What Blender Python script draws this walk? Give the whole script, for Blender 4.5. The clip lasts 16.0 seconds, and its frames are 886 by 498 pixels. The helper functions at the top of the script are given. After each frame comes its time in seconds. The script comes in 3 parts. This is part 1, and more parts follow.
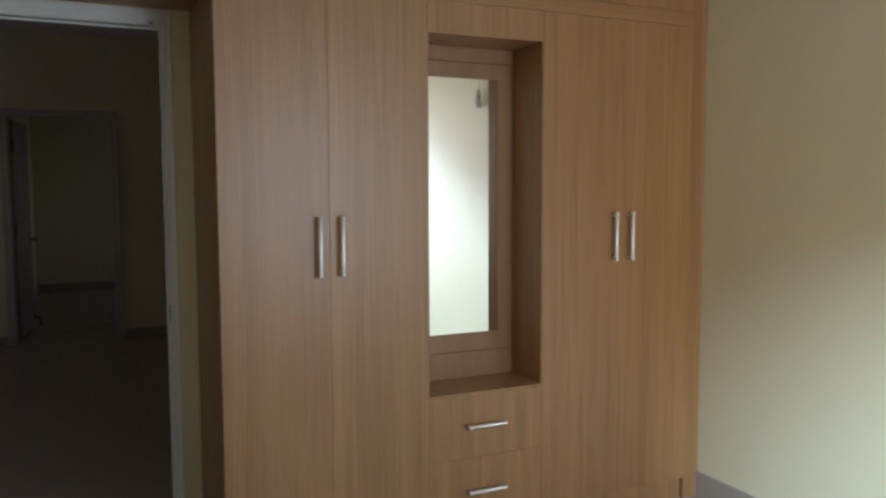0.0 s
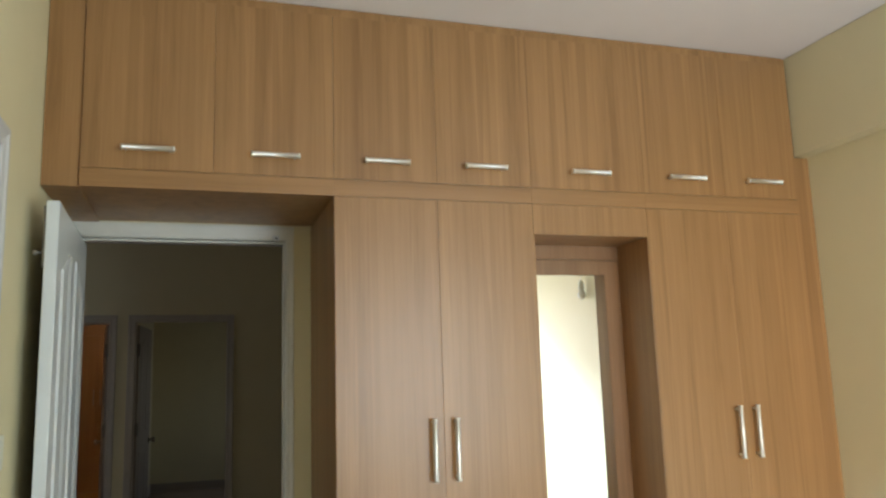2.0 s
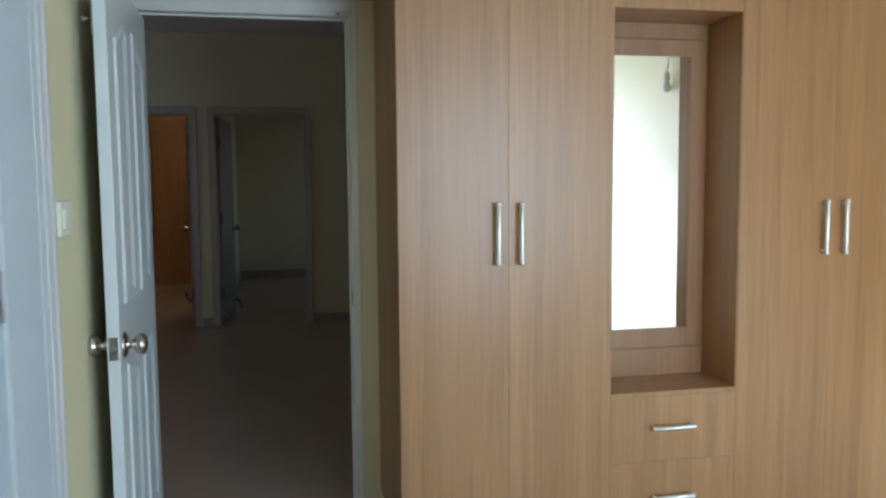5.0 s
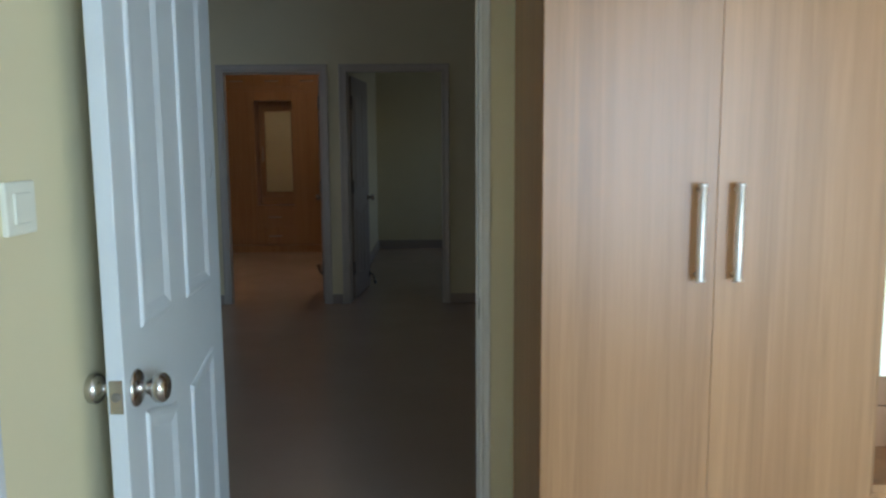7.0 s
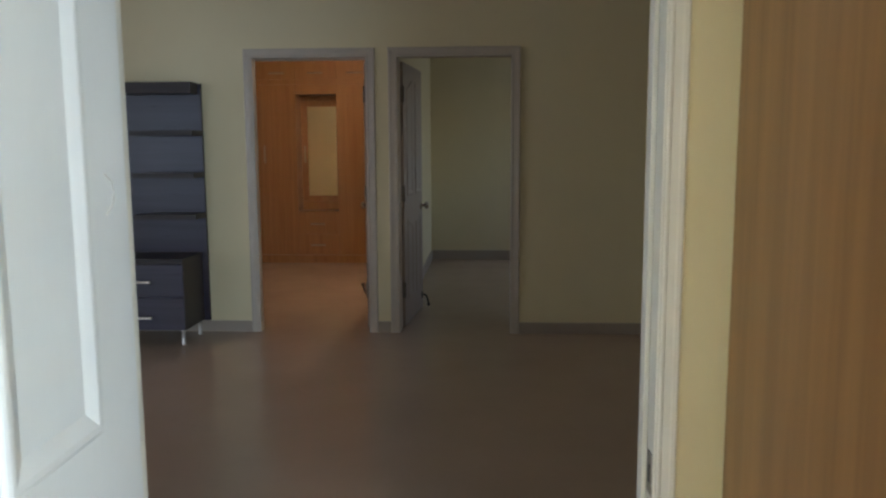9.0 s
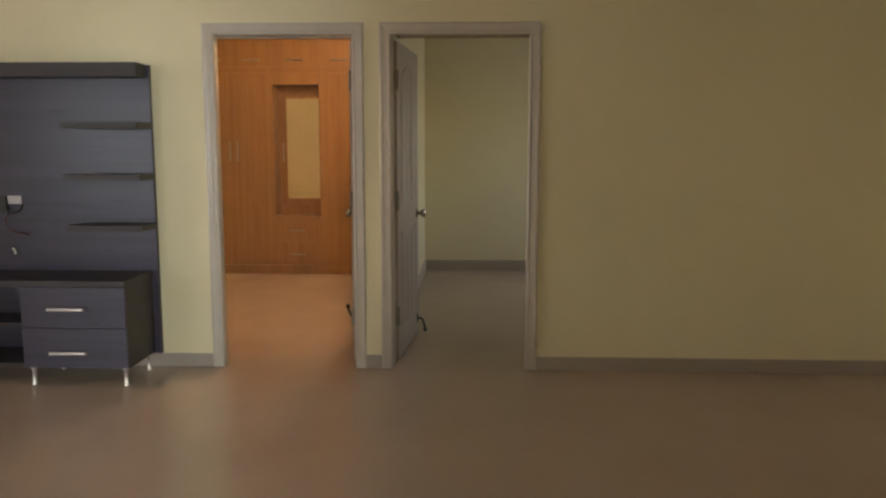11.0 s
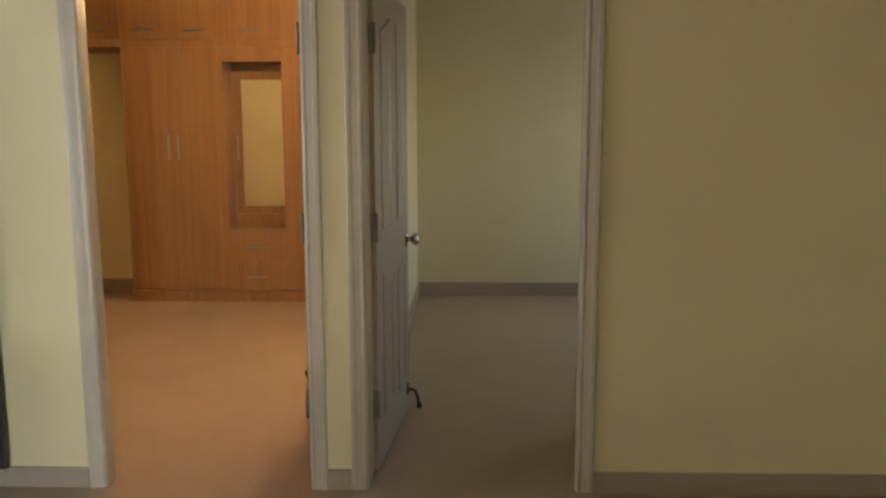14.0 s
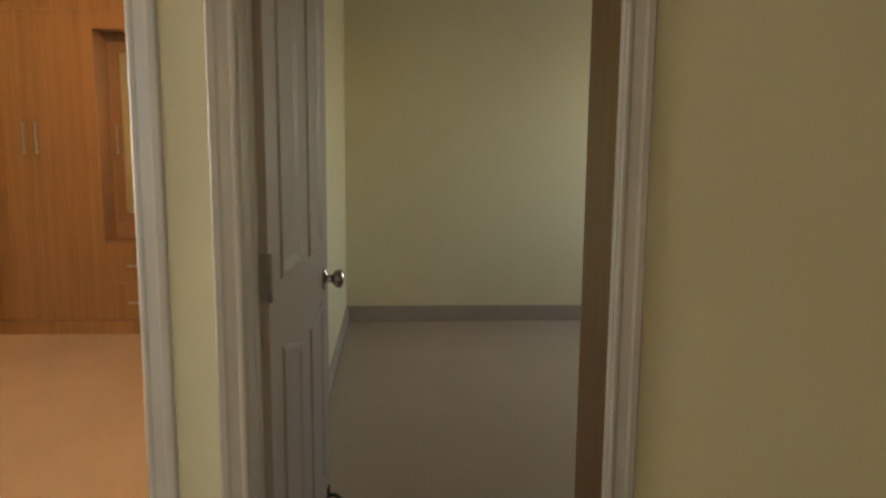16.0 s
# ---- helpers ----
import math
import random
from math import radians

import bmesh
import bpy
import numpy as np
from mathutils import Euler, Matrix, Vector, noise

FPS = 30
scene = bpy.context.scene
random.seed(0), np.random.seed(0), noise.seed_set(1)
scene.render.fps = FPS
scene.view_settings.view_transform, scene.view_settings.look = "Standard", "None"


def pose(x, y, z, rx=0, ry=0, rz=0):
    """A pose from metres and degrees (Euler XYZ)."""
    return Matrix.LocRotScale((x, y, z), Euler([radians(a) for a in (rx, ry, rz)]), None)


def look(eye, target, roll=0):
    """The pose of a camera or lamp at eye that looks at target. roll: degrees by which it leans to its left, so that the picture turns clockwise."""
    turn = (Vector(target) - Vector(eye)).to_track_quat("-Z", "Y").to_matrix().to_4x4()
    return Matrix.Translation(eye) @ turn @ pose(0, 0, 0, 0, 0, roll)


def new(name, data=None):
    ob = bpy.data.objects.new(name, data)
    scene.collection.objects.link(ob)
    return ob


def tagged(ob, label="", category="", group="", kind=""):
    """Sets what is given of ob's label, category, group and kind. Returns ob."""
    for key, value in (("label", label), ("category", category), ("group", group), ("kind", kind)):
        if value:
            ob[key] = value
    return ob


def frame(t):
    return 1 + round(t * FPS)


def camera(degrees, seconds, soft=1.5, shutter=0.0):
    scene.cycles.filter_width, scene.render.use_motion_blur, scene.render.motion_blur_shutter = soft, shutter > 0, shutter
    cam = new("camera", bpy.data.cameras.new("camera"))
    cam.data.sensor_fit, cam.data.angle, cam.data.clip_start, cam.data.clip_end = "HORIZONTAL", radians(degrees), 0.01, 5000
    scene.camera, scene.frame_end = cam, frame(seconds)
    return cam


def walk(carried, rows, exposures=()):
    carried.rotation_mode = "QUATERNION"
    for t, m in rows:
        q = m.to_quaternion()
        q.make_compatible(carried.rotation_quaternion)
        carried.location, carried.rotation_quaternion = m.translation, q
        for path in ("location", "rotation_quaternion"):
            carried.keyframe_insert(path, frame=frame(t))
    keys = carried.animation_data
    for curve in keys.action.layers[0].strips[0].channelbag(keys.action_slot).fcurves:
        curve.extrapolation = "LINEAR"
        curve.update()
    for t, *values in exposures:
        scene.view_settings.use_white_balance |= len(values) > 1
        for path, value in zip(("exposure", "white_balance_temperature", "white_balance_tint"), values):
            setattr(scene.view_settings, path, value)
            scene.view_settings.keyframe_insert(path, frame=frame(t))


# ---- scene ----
cam = camera(59.2, 16.0, soft=2.4, shutter=0.3)
EXPOSURES = [(0, 0.32, 6200, 25), (0.8, 0.85, 6600, 19), (1.5, 1.03, 6750, 19), (2.5, 1.33, 6800, 19), (3.5, 1.28, 6350, 18), (6.0, 1.2, 5400, 16), (7.0, 1.46, 5500, 16), (8.0, 1.87, 5750, 18), (9.0, 2.58, 6300, 21), (9.5, 2.94, 6550, 20), (10.0, 3.33, 7200, 23), (12.3, 3.6, 7900, 22), (14.5, 3.66, 7900, 18), (15.5, 3.66, 7900, 18), (16, 3.64, 7900, 17)]
PATH = [
    (0, (1.162, -2.662, 1.406), (1.992, -0.849, 1.249), -0.2),
    (0.5, (1.133, -2.64, 1.422), (1.847, -0.778, 1.263), -0.3),
    (1, (1.125, -2.643, 1.429), (1.854, -0.782, 1.353), -0.1),
    (1.5, (1.112, -2.665, 1.446), (1.751, -0.781, 1.651), -1.1),
    (2, (1.106, -2.674, 1.449), (1.705, -0.793, 1.773), -1.8),
    (2.5, (1.098, -2.67, 1.446), (1.669, -0.797, 1.851), -2.0),
    (3, (1.111, -2.679, 1.433), (1.713, -0.786, 1.673), -1.8),
    (3.5, (1.1, -2.667, 1.419), (1.703, -0.761, 1.371), -1.1),
    (3.7, (1.099, -2.658, 1.419), (1.7, -0.755, 1.278), -0.7),
    (5.8, (1.233, -2.32, 1.354), (1.512, -0.349, 1.164), 0.3),
    (6, (1.195, -2.214, 1.386), (1.471, -0.245, 1.174), 0.8),
    (6.5, (1.248, -1.975, 1.371), (1.418, 0.004, 1.136), 0.4),
    (7, (1.327, -1.693, 1.385), (1.346, 0.291, 1.129), -0.4),
    (7.5, (1.32, -1.441, 1.373), (1.248, 0.54, 1.109), -0.6),
    (8, (1.25, -1.105, 1.394), (1.178, 0.877, 1.137), -0.4),
    (8.5, (1.218, -0.845, 1.377), (1.118, 1.137, 1.128), -0.4),
    (9, (1.209, -0.523, 1.395), (1.099, 1.457, 1.137), -0.3),
    (9.5, (1.145, -0.258, 1.393), (1.042, 1.72, 1.117), -0.0),
    (10, (1.068, 0.014, 1.397), (1.014, 1.996, 1.135), -0.2),
    (12.5, (1.049, 1.28, 1.387), (0.905, 3.255, 1.105), 0.4),
    (13, (1.06, 1.626, 1.404), (0.9, 3.597, 1.105), 0.3),
    (13.5, (0.996, 1.958, 1.397), (0.878, 3.932, 1.101), 0.8),
    (14, (0.941, 2.284, 1.411), (0.887, 4.263, 1.126), -0.1),
    (14.5, (0.97, 2.637, 1.417), (0.936, 4.615, 1.128), -1.0),
    (15, (0.967, 2.944, 1.412), (0.954, 4.925, 1.131), -0.7),
    (15.5, (0.91, 3.274, 1.422), (0.955, 5.254, 1.146), 0.1),
    (16, (0.894, 3.536, 1.408), (1.013, 5.51, 1.104), 0.5),
]
walk(cam, [(t, look(eye, target, roll)) for t, eye, target, roll in PATH], EXPOSURES)

# ---- world, lamps, exposure ----
world = bpy.data.worlds.new("sky")
scene.world = world
world.use_nodes = True
wn = world.node_tree.nodes
sky = wn.new("ShaderNodeTexSky")
sky.sky_type = "NISHITA"
sky.sun_disc = False
SUN_WAY = Vector((1.0, 1.75, -0.78)).normalized()      # soft glow of the open sky between the houses
sky.sun_elevation, sky.sun_rotation = math.asin(-SUN_WAY.z), math.atan2(-SUN_WAY.x, -SUN_WAY.y)
wn["Background"].inputs["Strength"].default_value = 0.10
world.node_tree.links.new(sky.outputs[0], wn["Background"].inputs["Color"])


sun_data = bpy.data.lights.new("sun", "SUN")
sun_data.energy, sun_data.color, sun_data.angle = 5.0, (0.54, 0.84, 1.0), radians(12)
sun = new("sun", sun_data)
sun.matrix_world = look((0, -20, 15), Vector((0, -20, 15)) + SUN_WAY)


def area_lamp(name, at, aim, w, h, watts, colour, spread=180):
    data = bpy.data.lights.new(name, "AREA")
    data.shape, data.size, data.size_y = "RECTANGLE", w, h
    data.energy, data.color, data.spread = watts, colour, radians(spread)
    ob = new(name, data)
    ob.matrix_world = look(at, aim)
    return ob


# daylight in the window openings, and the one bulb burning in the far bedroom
area_lamp("daylight_bedroom", (2.88, -3.86, 1.36), (2.86, -2.86, 1.50), 1.3, 1.6, 31, (0.66, 0.88, 0.98), 170)
area_lamp("daylight_living_room", (-4.9, -3.95, 1.45), (-4.2, -2.95, 1.35), 1.9, 1.6, 6.5, (0.62, 0.84, 1.0), 170)
area_lamp("daylight_hall", (-10.94, 2.85, 1.25), (-9.94, 2.92, 1.10), 2.1, 2.0, 25, (0.75, 0.88, 1.0), 170)
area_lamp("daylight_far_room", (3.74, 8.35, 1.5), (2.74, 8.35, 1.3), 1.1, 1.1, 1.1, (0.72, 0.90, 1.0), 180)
bulb_data = bpy.data.lights.new("bulb_light", "POINT")
bulb_data.energy, bulb_data.color, bulb_data.shadow_soft_size = 5.2, (1.0, 0.785, 0.525), 0.05
bulb_light = new("bulb_light", bulb_data)
bulb_light.location = (0.250, 7.10, 2.50)


# ---- materials ----
def material(name, rough=0.5, metal=0.0):
    m = bpy.data.materials.new(name)
    m.use_nodes = True
    b = m.node_tree.nodes["Principled BSDF"]
    b.inputs["Roughness"].default_value, b.inputs["Metallic"].default_value = rough, metal
    return m, m.node_tree.nodes, m.node_tree.links, b


def coords(n, l, scale=(1, 1, 1), space="Object"):
    """Texture coordinates scaled per axis; object space is shifted at random for every object."""
    tc, mp = n.new("ShaderNodeTexCoord"), n.new("ShaderNodeMapping")
    mp.inputs["Scale"].default_value = scale
    if space == "Object":
        info, mul, add = n.new("ShaderNodeObjectInfo"), n.new("ShaderNodeMath"), n.new("ShaderNodeVectorMath")
        mul.operation, add.operation = "MULTIPLY", "ADD"
        mul.inputs[1].default_value = 17.0
        l.new(info.outputs["Random"], mul.inputs[0])
        l.new(tc.outputs["Object"], add.inputs[0])
        l.new(mul.outputs[0], add.inputs[1])
        l.new(add.outputs[0], mp.inputs["Vector"])
    else:
        geo = n.new("ShaderNodeNewGeometry")
        l.new(geo.outputs["Position"], mp.inputs["Vector"])
    return mp.outputs[0]


def noise_tex(n, l, vec, scale, detail=4, rough=0.55, warp=0.0):
    t = n.new("ShaderNodeTexNoise")
    t.inputs["Scale"].default_value, t.inputs["Detail"].default_value, t.inputs["Roughness"].default_value = scale, detail, rough
    t.inputs["Distortion"].default_value = warp
    l.new(vec, t.inputs["Vector"])
    return t.outputs["Fac"]


def ramp(n, l, fac, *stops):
    r = n.new("ShaderNodeValToRGB")
    while len(r.color_ramp.elements) < len(stops):
        r.color_ramp.elements.new(0.5)
    for e, (p, c) in zip(r.color_ramp.elements, stops):
        e.position, e.color = p, (*c, 1)
    l.new(fac, r.inputs[0])
    return r.outputs[0]


def mixed(n, l, fac, a, b, how="MIX"):
    m = n.new("ShaderNodeMix")
    m.data_type, m.blend_type = "RGBA", how
    if isinstance(fac, float):
        m.inputs[0].default_value = fac
    else:
        l.new(fac, m.inputs[0])
    for sock, v in ((m.inputs[6], a), (m.inputs[7], b)):
        if isinstance(v, tuple):
            sock.default_value = (*v, 1)
        else:
            l.new(v, sock)
    return m.outputs[2]


def bumped(n, l, b, height, strength, distance):
    k = n.new("ShaderNodeBump")
    k.inputs["Strength"].default_value, k.inputs["Distance"].default_value = strength, distance
    l.new(height, k.inputs["Height"])
    l.new(k.outputs[0], b.inputs["Normal"])


def ranged(n, l, fac, lo, hi):
    r = n.new("ShaderNodeMapRange")
    r.inputs["To Min"].default_value, r.inputs["To Max"].default_value = lo, hi
    l.new(fac, r.inputs["Value"])
    return r.outputs[0]


def plaster(name, light, dark, rough=0.55, bump=0.15):
    """Rolled emulsion paint: faint clouds, scuffs and roller texture."""
    m, n, l, b = material(name, rough)
    v = coords(n, l, space="World")
    big, fine = noise_tex(n, l, v, 0.9, 5), noise_tex(n, l, v, 7, 6)
    c = ramp(n, l, big, (0.3, dark), (0.7, light))
    c = mixed(n, l, ranged(n, l, fine, 0.0, 0.25), c, tuple(x * 0.9 for x in dark))
    l.new(c, b.inputs["Base Color"])
    l.new(ranged(n, l, fine, rough - 0.08, rough + 0.1), b.inputs["Roughness"])
    bumped(n, l, b, noise_tex(n, l, v, 160, 3), bump, 0.001)
    return m


def laminate(name, pale, mid, dark, along="z", rough=0.34, fine_k=1.0, wavy=0.0016):
    """Wood-print laminate: long grain along one axis, broad darker bands and fine pores."""
    m, n, l, b = material(name, rough)
    s = {"z": (1, 1, 0.035), "x": (0.035, 1, 1)}[along]
    v = coords(n, l, s)
    broad = noise_tex(n, l, v, 17, 5, 0.62, 0.55)
    grain = noise_tex(n, l, v, 78, 6, 0.68, 0.2)
    pores = noise_tex(n, l, coords(n, l, tuple(x * y for x, y in zip(s, (1, 1, 0.5)))), 260, 3, 0.6)
    c = ramp(n, l, broad, (0.33, dark), (0.46, mid), (0.66, pale))
    c = mixed(n, l, ranged(n, l, grain, 0.0, 0.62 * fine_k), c, ramp(n, l, grain, (0.35, dark), (0.6, pale)))
    c = mixed(n, l, ranged(n, l, pores, 0.0, 0.35 * fine_k), c, tuple(x * 0.8 for x in mid))
    lines = ramp(n, l, noise_tex(n, l, coords(n, l, tuple(x * k for x, k in zip(s, (0.7, 0.7, 0.3) if along == "z" else (0.3, 0.7, 0.7)))), 105, 2, 0.5, 0.25), (0.58, (0, 0, 0)), (0.72, (0.33 * fine_k,) * 3))
    c = mixed(n, l, lines, c, tuple(x * 0.9 for x in dark))
    # strips of the printed veneer, each a little lighter or darker than the next
    strips = n.new("ShaderNodeTexVoronoi")
    strips.inputs["Scale"].default_value = 30
    l.new(coords(n, l, {"z": (1, 1, 0.012), "x": (0.012, 1, 1)}[along]), strips.inputs["Vector"])
    tone = n.new("ShaderNodeSeparateColor")
    l.new(strips.outputs["Color"], tone.inputs[0])
    c = mixed(n, l, ranged(n, l, tone.outputs[0], 0.0, 0.42), c, dark)
    l.new(c, b.inputs["Base Color"])
    l.new(ranged(n, l, grain, rough - 0.06, rough + 0.10), b.inputs["Roughness"])
    wave = n.new("ShaderNodeBump")
    wave.inputs["Strength"].default_value, wave.inputs["Distance"].default_value = 0.6, wavy
    l.new(noise_tex(n, l, coords(n, l), 5.5, 2, 0.4, 0.5), wave.inputs["Height"])
    bumped(n, l, b, pores, 0.06, 0.0006)
    l.new(wave.outputs[0], b.inputs["Normal"].links[0].from_node.inputs["Normal"])
    return m


def door_enamel(name, colour, rough):
    """Enamel on a pressed door skin: the moulded wood grain shows through as fine upright dapples."""
    m, n, l, b = material(name, rough)
    cloud = noise_tex(n, l, coords(n, l), 5, 6)
    grain = noise_tex(n, l, coords(n, l, (1, 1, 0.06)), 120, 4, 0.6, 0.4)
    c = ramp(n, l, cloud, (0.3, tuple(x * 0.93 for x in colour)), (0.7, colour))
    c = mixed(n, l, ranged(n, l, grain, 0.0, 0.16), c, tuple(x * 0.8 for x in colour))
    l.new(c, b.inputs["Base Color"])
    l.new(ranged(n, l, cloud, rough - 0.06, rough + 0.08), b.inputs["Roughness"])
    bumped(n, l, b, grain, 0.22, 0.0012)
    return m


def plain(name, colour, rough=0.5, metal=0.0, vary=0.12, scale=14.0, bump=0.0):
    m, n, l, b = material(name, rough, metal)
    f = noise_tex(n, l, coords(n, l), scale, 6)
    l.new(ramp(n, l, f, (0.3, tuple(x * (1 - vary) for x in colour)), (0.7, colour)), b.inputs["Base Color"])
    l.new(ranged(n, l, f, max(rough - 0.07, 0.03), min(rough + 0.09, 1)), b.inputs["Roughness"])
    if bump:
        bumped(n, l, b, noise_tex(n, l, coords(n, l), 120, 4), bump, 0.001)
    return m


CREAM = plaster("cream_wall_paint", (0.74, 0.665, 0.445), (0.69, 0.612, 0.40))
WHITE = plaster("white_ceiling_paint", (0.84, 0.785, 0.80), (0.80, 0.745, 0.76), 0.8)
OAK = laminate("oak_laminate", (0.430, 0.229, 0.095), (0.364, 0.187, 0.073), (0.234, 0.114, 0.043))
OAK_RAIL = laminate("oak_laminate_cross_cut", (0.430, 0.229, 0.095), (0.364, 0.187, 0.073), (0.234, 0.114, 0.043), "x")
# the same oak inside the niche, the recess's shade put into the colour
OAK_IN = laminate("oak_laminate_niche_shade", (0.35, 0.188, 0.092), (0.30, 0.155, 0.073), (0.215, 0.106, 0.048))
TEAK = laminate("teak_laminate", (0.350, 0.182, 0.073), (0.300, 0.150, 0.058), (0.215, 0.100, 0.037))
WENGE = laminate("wenge_laminate", (0.053, 0.041, 0.066), (0.041, 0.032, 0.051), (0.026, 0.021, 0.033), "x", 0.28, 0.75, 0.0003)
WENGE_DARK = laminate("dark_wenge_laminate", (0.044, 0.029, 0.028), (0.034, 0.022, 0.021), (0.020, 0.014, 0.013), "x", 0.42, 1.0, 0.0003)
GLOSS = door_enamel("white_enamel", (0.66, 0.695, 0.72), 0.34)
FRAME = plain("white_frame_enamel", (0.50, 0.445, 0.38), 0.30, vary=0.09, scale=9, bump=0.06)
PALE = plain("white_frame_gloss", (0.58, 0.585, 0.59), 0.36, vary=0.08, scale=9, bump=0.08)
JAMB = plain("bedroom_frame_enamel", (0.71, 0.695, 0.645), 0.42, vary=0.10, scale=7, bump=0.08)
# white door enamel with the far rooms' shade put into its colour
SHADED_WHITE = door_enamel("shaded_white_enamel", (0.38, 0.315, 0.26), 0.48)
STEEL = plain("brushed_steel", (0.86, 0.84, 0.81), 0.48, 1.0, 0.10, 40)
SATIN = plain("satin_nickel_handle", (0.38, 0.34, 0.29), 0.42, 1.0, 0.10, 40)
CHROME = plain("satin_chrome_knob", (0.60, 0.57, 0.53), 0.20, 1.0, 0.15, 30)
DULL = plain("dull_hinge_steel", (0.30, 0.28, 0.255), 0.45, 0.8, 0.25, 30)
RUBBER = plain("black_rubber", (0.018, 0.017, 0.016), 0.6)
SWITCH = plain("ivory_plastic", (0.78, 0.77, 0.66), 0.35, vary=0.04)
SKIRT = plaster("grey_skirting_tile", (0.385, 0.325, 0.27), (0.335, 0.28, 0.23), 0.32, 0.03)
SMUDGE = plain("grey_scuff", (0.36, 0.36, 0.35), 0.6)
BULB = plain("unlit_bulb_glass", (0.74, 0.75, 0.72), 0.3)
SOCKET = plain("pale_socket_plastic", (0.46, 0.45, 0.47), 0.4)
RED = plain("dark_red_wire_sheath", (0.11, 0.018, 0.020), 0.5)
# near-black that stands for the shade inside small lock holes
HOLE = plain("lock_bore_shade", (0.05, 0.05, 0.05), 0.6)


def floor_material():
    """Polished beige vitrified tile: fine salt-and-pepper speckle, soft clouds, close joints."""
    m, n, l, b = material("beige_vitrified_tile", 0.22)
    v = coords(n, l, space="World")
    cloud, mottle = noise_tex(n, l, v, 1.1, 5), noise_tex(n, l, v, 22, 4, 0.6)
    c = ramp(n, l, cloud, (0.3, (0.405, 0.305, 0.235)), (0.7, (0.455, 0.348, 0.27)))
    c = mixed(n, l, ranged(n, l, mottle, 0.0, 0.30), c, (0.365, 0.275, 0.21))
    l.new(c, b.inputs["Base Color"])
    l.new(ranged(n, l, noise_tex(n, l, v, 2.2, 5), 0.17, 0.30), b.inputs["Roughness"])
    return m


TILE = floor_material()


def mirror_material():
    m, n, l, b = material("mirror_silver", 0.02, 1.0)
    b.inputs["Base Color"].default_value = (0.88, 0.90, 0.89, 1)
    return m


MIRROR = mirror_material()


def glow_material(name, colour, strength):
    m, n, l, b = material(name, 0.4)
    b.inputs["Base Color"].default_value = (0.8, 0.8, 0.78, 1)
    b.inputs["Emission Color"].default_value = (*colour, 1)
    b.inputs["Emission Strength"].default_value = strength
    return m


# ---- mesh helpers ----
def block(lo, hi, bevel=0.0, into=None):
    """A box between two corners, with rounded edges where bevel is given."""
    bm = into or bmesh.new()
    made = bmesh.ops.create_cube(bm, size=1.0)["verts"]
    c, d = [(a + b) / 2 for a, b in zip(lo, hi)], [abs(b - a) for a, b in zip(lo, hi)]
    for v in made:
        v.co = Vector([c[i] + v.co[i] * d[i] for i in range(3)])
    if bevel:
        edges = list({e for v in made for e in v.link_edges})
        bmesh.ops.bevel(bm, geom=edges, offset=bevel, segments=2, profile=0.6, affect="EDGES")
    return bm


def lathe(profile, axis="z", at=(0, 0, 0), steps=24, into=None):
    """A turned shape from (radius, height) pairs, along an axis."""
    bm = into or bmesh.new()
    rings = []
    for r, h in profile:
        ring = []
        for k in range(steps):
            a = 2 * math.pi * k / steps
            p = {"z": (r * math.cos(a), r * math.sin(a), h), "x": (h, r * math.cos(a), r * math.sin(a)),
                 "y": (r * math.sin(a), h, r * math.cos(a))}[axis]
            ring.append(bm.verts.new(Vector(p) + Vector(at)))
        rings.append(ring)
    for a, b in zip(rings, rings[1:]):
        for k in range(steps):
            f = bm.faces.new((a[k], a[(k + 1) % steps], b[(k + 1) % steps], b[k]))
            f.smooth = True
    bm.faces.new(rings[0][::-1])
    bm.faces.new(rings[-1])
    return bm


def tube(points, radius, steps=8, into=None):
    """A bent round rod through the points."""
    bm = into or bmesh.new()
    pts = [Vector(p) for p in points]
    rings = []
    for i, p in enumerate(pts):
        d = (pts[min(i + 1, len(pts) - 1)] - pts[max(i - 1, 0)]).normalized()
        u = d.orthogonal().normalized()
        w = d.cross(u)
        rings.append([bm.verts.new(p + radius * (math.cos(2 * math.pi * k / steps) * u + math.sin(2 * math.pi * k / steps) * w)) for k in range(steps)])
    for a, b in zip(rings, rings[1:]):
        best = min(range(steps), key=lambda s: sum((a[k].co - b[(k + s) % steps].co).length for k in range(steps)))
        for k in range(steps):
            f = bm.faces.new((a[k], a[(k + 1) % steps], b[(k + 1 + best) % steps], b[(k + best) % steps]))
            f.smooth = True
    bm.faces.new(rings[0][::-1])
    bm.faces.new(rings[-1])
    return bm


ORIGIN = {}


def thing(name, m, label, category, group="", kind=""):
    ob = new(name)
    ob.empty_display_size = 0.1
    ob.matrix_world = m if isinstance(m, Matrix) else pose(*m)
    ORIGIN[ob.name] = Vector((0, 0, 0))
    return tagged(ob, label, category, group, kind)


def part(name, bm, mat, parent=None, label=""):
    """Links a bmesh, given in the thing's own coordinates, as one mesh with its origin in its middle."""
    bmesh.ops.recalc_face_normals(bm, faces=bm.faces)
    pts = [v.co for v in bm.verts]
    mid = Vector([(min(p[i] for p in pts) + max(p[i] for p in pts)) / 2 for i in range(3)])
    bmesh.ops.translate(bm, verts=bm.verts, vec=-mid)
    me = bpy.data.meshes.new(name)
    bm.to_mesh(me)
    bm.free()
    me.materials.append(mat)
    ob = new(name, me)
    base = ORIGIN.get(parent.name, Vector((0, 0, 0))) if parent else Vector((0, 0, 0))
    ob.location = mid - base
    ob.parent = parent
    ORIGIN[ob.name] = mid
    if label:
        ob["label"] = label
    return ob


